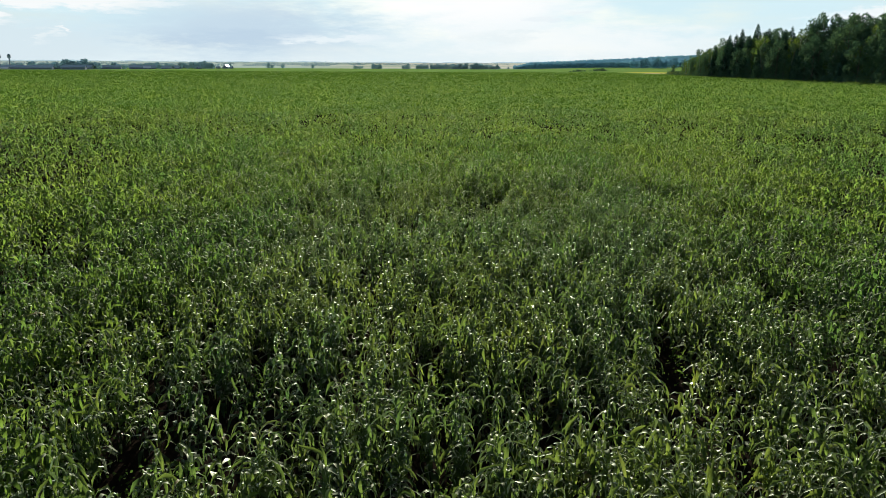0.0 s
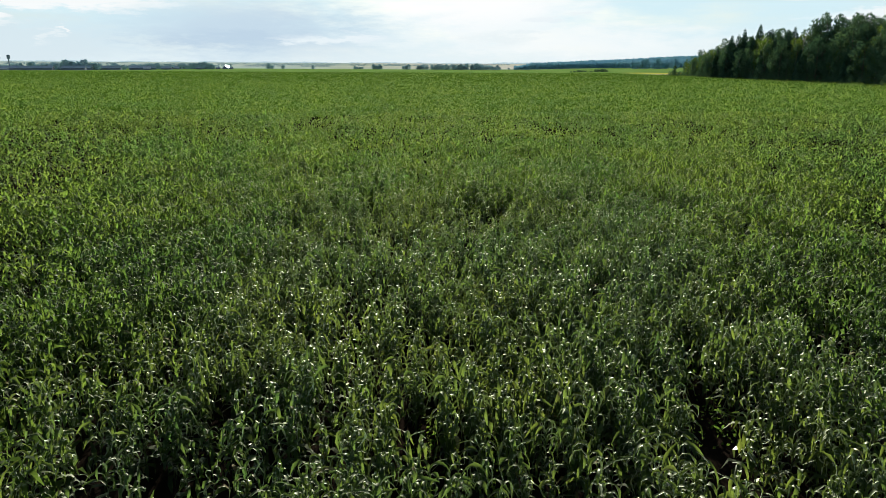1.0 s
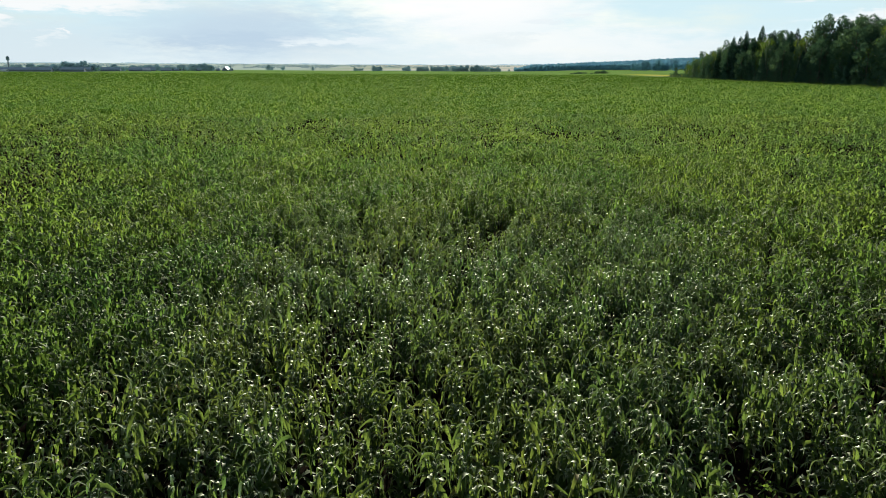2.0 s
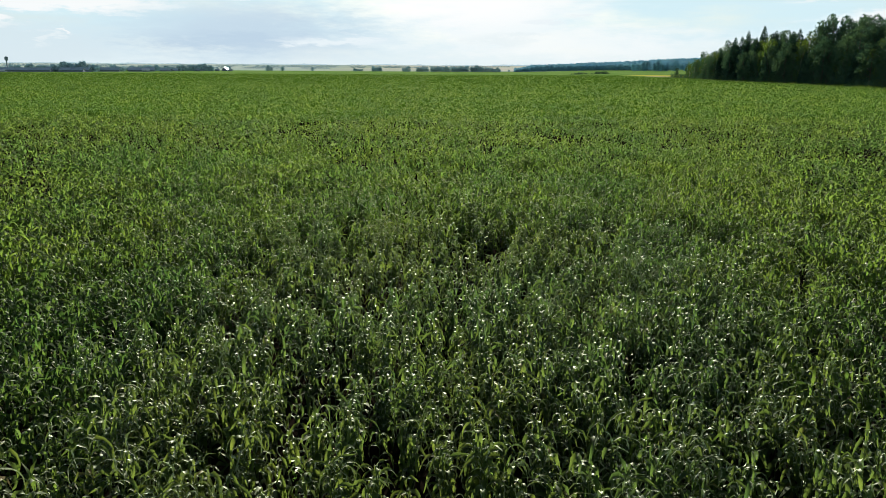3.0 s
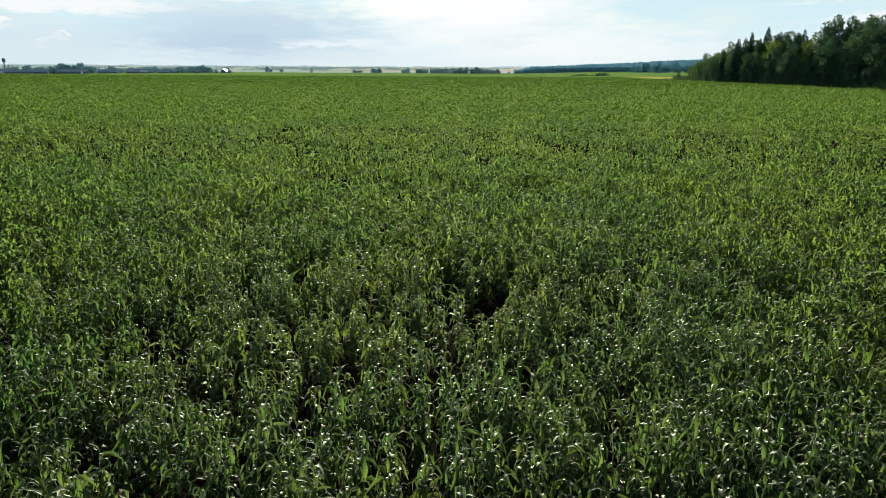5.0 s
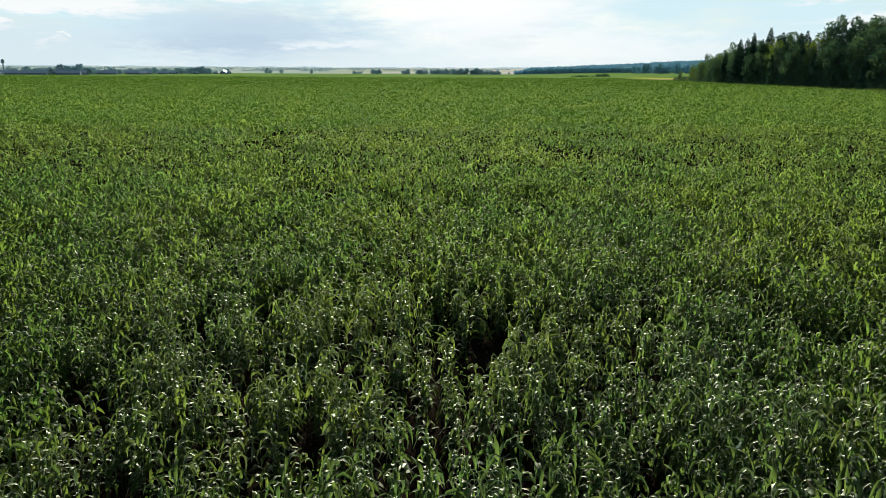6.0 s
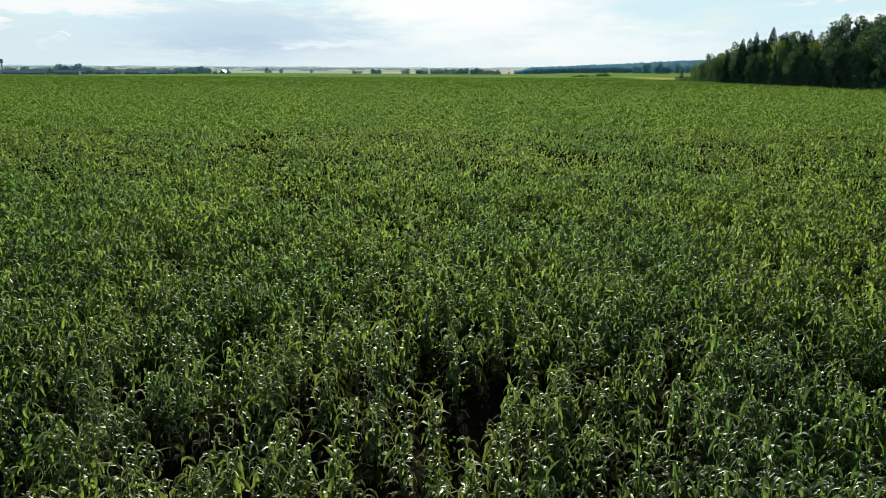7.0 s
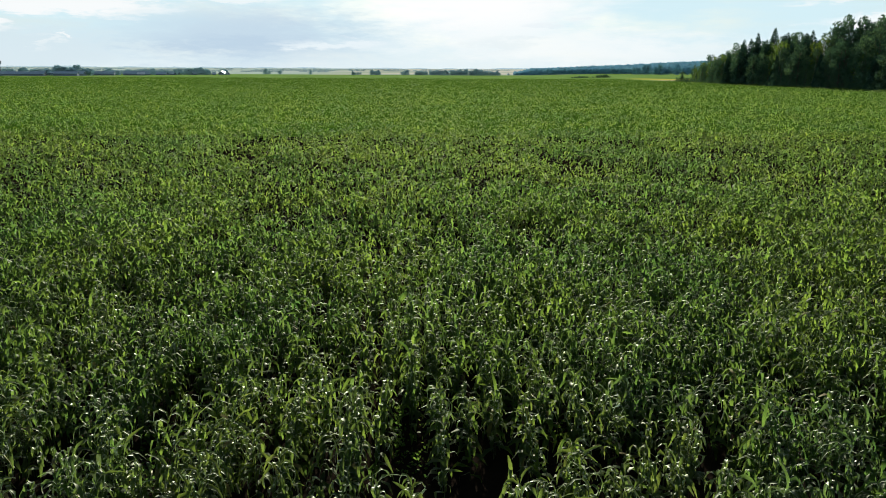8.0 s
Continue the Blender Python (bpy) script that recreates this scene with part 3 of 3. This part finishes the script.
def spruce(tall, r):
    """A straight trunk with whorls of drooping, tapering boughs."""
    root = new("spruce_tree")
    v, f = tube_arrays([(0, 0, -0.3), (0, 0, tall * 0.4), (0, 0, tall * 0.8), (0, 0, tall * 0.99)], [tall * k for k in (0.013, 0.010, 0.005, 0.001)], 7)
    link("trunk", v, f, [BARK], parent=root)
    base, az, ln, lift, bend, wd, tw = [], [], [], [], [], [], []
    whorls = 26
    for i in range(whorls):
        h = 0.07 + 0.92 * (i / (whorls - 1)) ** 0.9
        n = int(9 - 4 * h)
        for k in range(n):
            reach = tall * 0.20 * (1 - h) ** 0.66 * r.uniform(0.75, 1.15) + 0.15
            base.append((0, 0, tall * h + r.normal(0, 0.15)))
            az.append(6.283 * k / n + 1.7 * i + r.normal(0, 0.3))
            ln.append(reach)
            lift.append(radians(10 + 20 * h + r.normal(0, 8)))
            bend.append(radians(45 + r.normal(0, 10)))
            wd.append(min(2.2, 0.6 * reach + 0.1))
            tw.append(r.normal(0, 0.5))
    base, az, ln, lift, bend, wd, tw = [np.array(q, dtype=float) for q in (base, az, ln, lift, bend, wd, tw)]
    v, f = blades(base, az, ln, lift, bend, wd, tw, 3, 3, 0.9, 0.0)
    heap = Heap()
    heap.add(v, f)
    # hanging sprays along the boughs
    n = 900
    h = 0.05 + 0.94 * (1 - r.uniform(0, 1, n) ** 0.75)
    rad = tall * 0.19 * (1 - h) ** 0.62 * r.uniform(0.2, 1, n) ** 0.5 + 0.12
    turn = r.uniform(0, 6.28, n)
    c = np.stack([rad * np.cos(turn), rad * np.sin(turn), np.maximum(tall * h - 0.25 * rad, 0.8)], -1)
    v, f = leaf_cards(c, (0.34 + 0.45 * (1 - c[:, 2:3] / tall)), r)
    heap.add(v, f)
    heap.link("crown", [NEEDLE], root)
    return tagged(root, "tall dark green spruce at the forest edge", "tree", "forest trees beside the field")


def build_forest():
    r = np.random.default_rng(8)
    spruces = [spruce(h, r) for h in (24, 26, 23, 25)]
    broad = [broadleaf("broadleaf_tree", "dark green broadleaf tree of the shaded forest edge", "tree", h, w, BROAD, 1900, r, 0.10, 0.9, dense=True) for h, w in ((24, 11), (25, 12), (23, 10), (25, 13))]
    birch = [broadleaf("birch_tree", "light green birch with sunlit crown at the forest edge", "tree", h, w, BIRCH, 1500, r, 0.07, 0.78, PALE_BARK, dense=True) for h, w in ((24, 9), (25, 10), (23, 9))]
    shrub = [broadleaf("shrub", "low leafy shrub at the foot of the forest", "shrub", h, w, BROAD, 700, r, 0.02, 1.6, dense=True) for h, w in ((5, 5.5), (6.5, 6), (4, 5))]
    for t in broad + birch:
        tagged(t, group="forest trees beside the field")
    for t in shrub:
        tagged(t, group="shrubs along the forest edge")
    used = set()

    def place(kind, x, y, s):
        m = Matrix.LocRotScale((x, y, 0), Euler((0, 0, r.uniform(0, 6.28))), (s, s, s * r.uniform(0.95, 1.08)))
        if kind.name in used:
            copy_thing(kind, m).matrix_basis = m
        else:
            used.add(kind.name)
            kind.matrix_basis = m

    for depth, step, size in ((6, 7.0, 0.60), (11, 7.0, 0.78), (17, 7.5, 0.92), (25, 8.5, 0.99)):
        y = 292.0 + r.uniform(0, 4)
        while y < 601:
            x = field_edge(y) + depth + r.normal(0, 1.5)
            # the wood runs out in lower growth at its far end
            high = np.interp(y, (300, 420, 450, 500, 530, 601), (39, 38, 36, 33, 29, 17)) / 25.0
            s = size * high * r.uniform(0.90, 1.06)
            pick = r.uniform()
            if y > 520:
                kind = birch[r.integers(3)] if pick < 0.55 else broad[r.integers(4)]
            elif depth < 8:
                kind = broad[r.integers(4)] if pick < 0.72 else birch[r.integers(3)] if pick < 0.80 else spruces[r.integers(4)]
            else:
                kind = spruces[r.integers(4)] if pick < (0.10 if y < 410 else 0.62) else broad[r.integers(4)] if pick < 0.88 else birch[r.integers(3)]
            if kind in spruces:
                s *= np.interp(y, (430, 500), (0.84, 1.02))
            place(kind, float(x), float(y), float(s))
            y += step * r.uniform(0.75, 1.25)
    y = 294.0
    while y < 608:
        place(shrub[r.integers(3)], float(field_edge(y) + 2.5 + r.normal(0, 0.7)), y, float(r.uniform(0.7, 1.2)))
        y += r.uniform(5, 9)


build_forest()


# ---- distance ----
def build_far_wood():
    """A wooded hill beyond the meadows: thousands of leaf sprays over a slope."""
    r = np.random.default_rng(31)
    n = 22000
    a = np.radians(r.uniform(7.6, 31, n))
    d = 2290 + 45 * np.sin(a * 40) + 520 * r.uniform(0, 1, n) ** 2.2
    x, y = d * np.sin(a), d * np.cos(a)
    crown = np.array([noise.noise((p * 0.09, q * 0.09, 0.5)) for p, q in zip(x, y)])
    front = d < 2320 + 45 * np.sin(a * 40)
    z = ground_height(x, y) + np.where(front, r.uniform(0, 1, n) * 14, 13 + 4.0 * crown + r.normal(0, 0.8, n))
    taper = np.clip((np.degrees(a) - 7.4) / 1.5, 0.35, 1)
    z = ground_height(x, y) + (z - ground_height(x, y)) * taper
    v, f = leaf_cards(np.stack([x, y, z], -1), 4.2, r, np.where(front[:, None], (0.0, -0.95, 0.3), (0.0, -0.7, 0.7)) + 0.12 * r.normal(0, 1, (n, 3)))
    v[:, 2] = np.maximum(v[:, 2], ground_height(v[:, 0], v[:, 1]))
    ob = link("distant_wood", v, f, [FAR_LEAF_HAZED])
    tagged(ob, "wooded hill far beyond the meadow, haze painted into its blue-green leaves", "woodland", kind="stuff")


build_far_wood()


def build_far_trees():
    r = np.random.default_rng(41)
    # leaf colours of field and clump trees carry the painted haze
    kinds = [broadleaf("field_tree", "small green tree standing in the far fields, haze painted into its leaves", "tree", h, w, VILLAGE_LEAF_HAZED, 420, r, 0.04, 3.6, dense=True) for h, w in ((14, 12), (15, 10), (13, 14))]
    near = [broadleaf("meadow_tree", "green tree of a clump beyond the meadow, leaves painted hazy blue", "tree", h, w, FAR_LEAF_HAZED, 520, r, 0.03, 3.0, dense=True) for h, w in ((15, 11), (16, 10), (14, 12))]
    bush = [broadleaf("bush", "low dark green bush on the meadow", "shrub", h, w, BROAD, 420, r, 0.02, 3.6) for h, w in ((4, 9), (3.2, 11))]
    for t in kinds:
        tagged(t, group="scattered trees of the far fields")
    for t in near:
        tagged(t, group="clump of trees beyond the meadow")
    for t in bush:
        tagged(t, group="bushes on the meadow")
    used = set()

    def place(kind, x, y, s, wide=1.0):
        z = float(ground_height(np.float64(x), np.float64(y)))
        m = Matrix.LocRotScale((x, y, z), Euler((0, 0, r.uniform(0, 6.28))), (s * wide, s * wide, s))
        if kind.name in used:
            copy_thing(kind, m).matrix_basis = m
        else:
            used.add(kind.name)
            kind.matrix_basis = m

    # single trees far out on the fields: x, y, height
    for i, (x, y, h) in enumerate(((-411, 2218, 16), (-402, 2224, 12), (-370, 2217, 12), (-284, 2214, 11), (-146, 2256, 9), (283, 2240, 7))):
        place(kinds[i % 3], x, y, h / 15)
    # groves grown together: x from, to, height at both ends
    i = 0
    for x0, x1, h0, h1 in ((-163, -140, 9, 11), (-111, -88, 17, 16), (-27, -6, 15, 14), (12, 44, 13, 15), (52, 108, 16, 15), (112, 160, 19, 17), (165, 250, 18, 12)):
        x = x0 + 3
        while x < x1:
            h = np.interp(x, (x0, x1), (h0, h1)) * r.uniform(0.72, 1.12)
            place(kinds[i % 3], float(x), float(2165 + r.normal(0, 12)), float(h / 15), 1.15)
            x += r.uniform(4, 8)
            i += 1
    # trees among the village roofs
    for i, (x, y, h) in enumerate(((-772, 1592, 18), (-752, 1612, 14), (-704, 1590, 19), (-696, 1600, 20), (-688, 1600, 19), (-675, 1612, 20), (-663, 1619, 18), (-655, 1622, 15), (-728, 1600, 13), (-656, 1778, 12),
                                   (-606, 1926, 11), (-574, 1925, 13), (-540, 1923, 17), (-525, 1929, 18), (-512, 1923, 17), (-496, 1922, 15), (-627, 1699, 9),
                                   (-802, 1609, 12), (-592, 1839, 10), (-550, 1989, 16), (-482, 2049, 12))):
        place(kinds[(i + 1) % 3], x, y, h / 14, 1.35)
    for i in range(60):
        x = -860 + 5.6 * i + r.normal(0, 5)
        place(kinds[i % 3], float(x), float(1720 + 0.75 * (x + 830) + r.uniform(-60, 220)), float(r.uniform(0.5, 1.05)), 1.35)
    # clump beside the wooded hill
    for i in range(26):
        x = 534 + 10.2 * i + r.normal(0, 4)
        place(near[i % 3], x, 1850 - 0.04 * (x - 530) + r.normal(0, 18), r.uniform(1.15, 1.75) * (0.7 if i < 2 else 1))
    for i, (x, y, s) in enumerate(((228, 1094, 0.5), (233, 1093, 0.75), (238, 1092, 0.85), (243, 1091, 0.95), (248, 1090, 0.6), (254, 1082, 0.55),
                                   (259, 1074, 1.0), (264, 1070, 1.25), (269, 1072, 1.2), (274, 1073, 0.7))):
        place(bush[i % 2], x, y, 0.78 * s)


build_far_trees()


def build_hedgerows():
    """Lines of small trees between the farthest fields."""
    r = np.random.default_rng(51)
    pts = []
    for dist, a0, a1, n, high in ((3300, -30, 6, 2400, 8), (3750, -34, 9, 2200, 7), (2900, -28, -6, 1300, 8), (2500, -31, -14, 1500, 10), (2250, -31, -16, 1300, 10)):
        a = np.radians(r.uniform(a0, a1, n))
        gap = np.array([noise.noise((t * 30, dist * 0.01, 0)) for t in a])
        a = a[gap > -0.12]
        d = dist + r.normal(0, 25, len(a))
        x, y = d * np.sin(a), d * np.cos(a)
        lump = np.array([0.5 + 0.9 * max(0, noise.noise((t * 150, 2.0, dist))) for t in a])
        pts.append(np.stack([x, y, ground_height(x, y) + high * lump * r.uniform(0, 1, len(a))], -1))
    v, f = leaf_cards(np.concatenate(pts), 2.2, r, np.array([[0.0, -0.95, 0.25]]))
    v[:, 2] = np.maximum(v[:, 2], ground_height(v[:, 0], v[:, 1]))
    tagged(link("hedgerows", v, f, [HEDGE_LEAF_HAZED]), "thin lines of green trees between far fields, haze painted into the colour", "trees", kind="stuff")


build_hedgerows()


ROOF = plain_material("weathered_roof", (0.36, 0.44, 0.54), (0.48, 0.56, 0.64), 0.2, 0.7)
WALL = plain_material("barn_wall", (0.12, 0.15, 0.21), (0.20, 0.24, 0.31), 0.3, 0.9)
PALE_ROOF = plain_material("pale_metal_roof", (0.85, 0.87, 0.88), (0.92, 0.93, 0.93), 0.3, 0.4, metallic=0.5)
STEEL = plain_material("rusty_tank", (0.14, 0.19, 0.22), (0.20, 0.25, 0.27), 0.4, 0.7)


def gabled(name, label, category, x, y, long, deep, eave, ridge, turn, roof_mat):
    """A gabled building: walls with door and window openings set in, and a roof that overhangs."""
    root = new(name)
    root.matrix_basis = pose(x, y, float(ground_height(np.float64(x), np.float64(y))) - 0.2, 0, 0, turn)
    bm = bmesh.new()
    hl, hd = long / 2, deep / 2
    ring = [bm.verts.new(c) for c in ((-hl, -hd, 0), (hl, -hd, 0), (hl, hd, 0), (-hl, hd, 0), (-hl, -hd, eave), (hl, -hd, eave), (hl, hd, eave), (-hl, hd, eave), (-hl, 0, ridge), (hl, 0, ridge))]
    for q in ((0, 1, 5, 4), (2, 3, 7, 6), (1, 2, 6, 9, 5), (3, 0, 4, 8, 7), (3, 2, 1, 0)):
        bm.faces.new([ring[i] for i in q])
    part("wall", bm, WALL, root)
    o, t = 0.5, 0.25
    for side in (-1, 1):
        bm = bmesh.new()
        k = (ridge - eave) / hd
        pts = [(-hl - o, side * (hd + o), eave - k * o + 0.02), (hl + o, side * (hd + o), eave - k * o + 0.02), (hl + o, 0, ridge + 0.02), (-hl - o, 0, ridge + 0.02)]
        low = [bm.verts.new(c) for c in pts]
        top = [bm.verts.new((c[0], c[1], c[2] + t)) for c in pts]
        bm.faces.new(low), bm.faces.new(top[::-1])
        for i in range(4):
            bm.faces.new((low[i], top[i], top[(i + 1) % 4], low[(i + 1) % 4]))
        bmesh.ops.recalc_face_normals(bm, faces=bm.faces)
        part("roof", bm, roof_mat, root)
    n = max(2, int(long / 6))
    for i in range(n):
        bm = bmesh.new()
        bmesh.ops.create_cube(bm, size=1, matrix=pose(-hl + long * (i + 0.5) / n, -hd - 0.03, eave * 0.55) @ Matrix.Diagonal((1.3, 0.12, 1.1, 1)))
        part("window", bm, STEEL, root)
    return tagged(root, label, category)


for data in ((-749, 1532, 92, 14, 4.0, 8.0, 4), (-670, 1551, 44, 13, 4.5, 8.5, 6), (-655, 1678, 55, 13, 4.0, 8.0, 8), (-612, 1726, 26, 12, 3.5, 9.0, -20),
             (-585, 1745, 20, 10, 3.5, 8.5, 30), (-814, 1539, 46, 13, 4.0, 7.5, 2), (-713, 1649, 60, 13, 4.0, 8.0, 5), (-564, 1789, 22, 10, 3.2, 7.0, 10), (-722, 1610, 50, 13, 4.5, 9.0, 3), (-668, 1590, 36, 12, 4.5, 8.5, -4),
             (-640, 1660, 40, 12, 4.0, 8.5, 12), (-596, 1700, 34, 12, 4.0, 8.0, -8)):
    gabled("farm_building", "long grey farm building with a dull blue-grey roof", "building", *data, ROOF)["group"] = "farm buildings of the village"
village = random.Random(4)
for i in range(22):
    x = -800 + 16 * i + village.uniform(-6, 6)
    y = 1600 + 0.9 * (x + 800) + village.uniform(-30, 160)
    gabled("cottage", "small village house with a dull grey roof", "house", x, y, village.uniform(9, 14), village.uniform(7, 9), 3.0,
           village.uniform(5.5, 7.5), village.uniform(-40, 40), ROOF)["group"] = "cottages of the village"
gabled("shed", "low shed with a pale metal roof beside the barns", "shed", -781, 1500, 17, 10, 2.2, 4.6, 4, PALE_ROOF)
gabled("house", "small house with a pale roof among the cottages", "house", -575, 1690, 15, 10, 3.0, 6.6, 25, PALE_ROOF)
gabled("house", "small house with a bright white metal roof", "house", -472, 1976, 20, 15, 3.5, 9.2, 81, PALE_ROOF)


def water_tower(x, y, tall):
    """A steel water tower: a slim shaft with a wider tank and a conical cap."""
    root = new("water_tower")
    root.matrix_basis = pose(x, y, float(ground_height(np.float64(x), np.float64(y))))
    v, f = tube_arrays([(0, 0, -0.5), (0, 0, 1), (0, 0, tall * 0.74)], [1.5, 1.2, 1.1], 12)
    link("shaft", v, f, [STEEL], parent=root)
    v, f = tube_arrays([(0, 0, tall * 0.70), (0, 0, tall * 0.76), (0, 0, tall * 0.95), (0, 0, tall)], [1.1, 3.1, 3.1, 0.15], 14)
    link("tank", v, f, [STEEL], parent=root)
    return tagged(root, "slim grey steel water tower with a wider tank", "water tower", "water towers of the village")


water_tower(-808, 1540, 29)
water_tower(-789, 1540, 29)


def build_horizon():
    """Pale wooded horizon, far behind everything: a strip that glows in place of haze."""
    m, g = material("hazy_horizon")
    pos = g.node("ShaderNodeNewGeometry").outputs["Position"]
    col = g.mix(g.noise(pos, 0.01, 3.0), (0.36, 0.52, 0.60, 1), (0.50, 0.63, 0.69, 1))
    # the strip emits its pale blue itself, as haze would brighten it
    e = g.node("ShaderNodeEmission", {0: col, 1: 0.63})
    g.node("ShaderNodeOutputMaterial", {0: e.outputs[0]})
    n = 900
    a = np.radians(np.linspace(-45, 45, n))
    R = 4600.0
    x, y = R * np.sin(a), R * np.cos(a)
    z0 = ground_height(x, y) - 3
    lumps = np.array([noise.noise((t * 45, 0.3, 0)) + 0.7 * noise.noise((t * 420, 3.0, 0)) for t in a])
    top = z0 + 3 + np.clip(3.5 + 7 * lumps, 0.5, 12)
    v = np.concatenate([np.stack([x, y, z0], -1), np.stack([x, y, top], -1)])
    i = np.arange(n - 1)
    f = np.stack([i, i + 1, i + 1 + n, i + n], -1)
    tagged(link("backdrop", v, f, [m]), "glowing backdrop strip painted as a pale blue wooded skyline in haze", "backdrop", kind="structure")


build_horizon()


def build_weeds():
    """Low leafy weeds between some of the rows."""
    r = np.random.default_rng(77)
    pts = []
    for _ in range(90):
        row = r.integers(-16, 22) * ROW
        y = r.uniform(12, 62)
        n = int(r.integers(30, 90))
        c = np.stack([row + r.normal(0, 0.10, n), y + r.normal(0, 0.6, n), r.uniform(0.05, 0.9, n) ** 1.3], -1)
        pts.append(c)
    # thin places of the crop, overgrown
    for gx, gy, gw, gl in GAPS:
        n = int(110 * gw * gl) + 30
        pts.append(np.stack([gx + r.normal(0, 0.45 * gw, n), gy + r.normal(0, 0.45 * gl, n), 0.03 + 0.55 * r.uniform(0, 1, n) ** 1.5], -1))
    v, f = leaf_cards(np.concatenate(pts), 0.055, r)
    v[:, 2] = np.maximum(v[:, 2], 0.01)
    tagged(link("weeds", v, f, [WEED]), "small leafy green weeds between the maize rows", "weeds", kind="stuff")


build_weeds()


def build_margin():
    """Rank grass and tall herbs between the crop and the wood: an uneven, sunlit fringe."""
    r = np.random.default_rng(91)
    n = 9000
    y = 292 + 330 * r.uniform(0, 1, n)
    lump = np.array([0.55 + 0.75 * noise.noise((t * 0.11, 4.0, 0)) + 0.45 * noise.noise((t * 0.5, 9.0, 0)) for t in y])
    x = field_edge(y) + r.uniform(-1.2, 2.6, n)
    high = np.clip(1.5 + 1.1 * lump, 0.8, 3.0)
    base = np.stack([x, y, high * r.uniform(0.05, 0.85, n)], -1)
    v, f = blades(base, r.uniform(0, 6.28, n), high * r.uniform(0.25, 0.5, n), np.radians(r.uniform(35, 85, n)), np.radians(r.uniform(20, 120, n)),
                  r.uniform(0.12, 0.30, n), r.normal(0, 0.6, n), 2, 2)
    v[:, 2] = np.maximum(v[:, 2], 0.01)
    tagged(link("field_margin", v, f, [WEED]), "rank light green grass and herbs along the forest edge", "grass", kind="stuff")


build_margin()
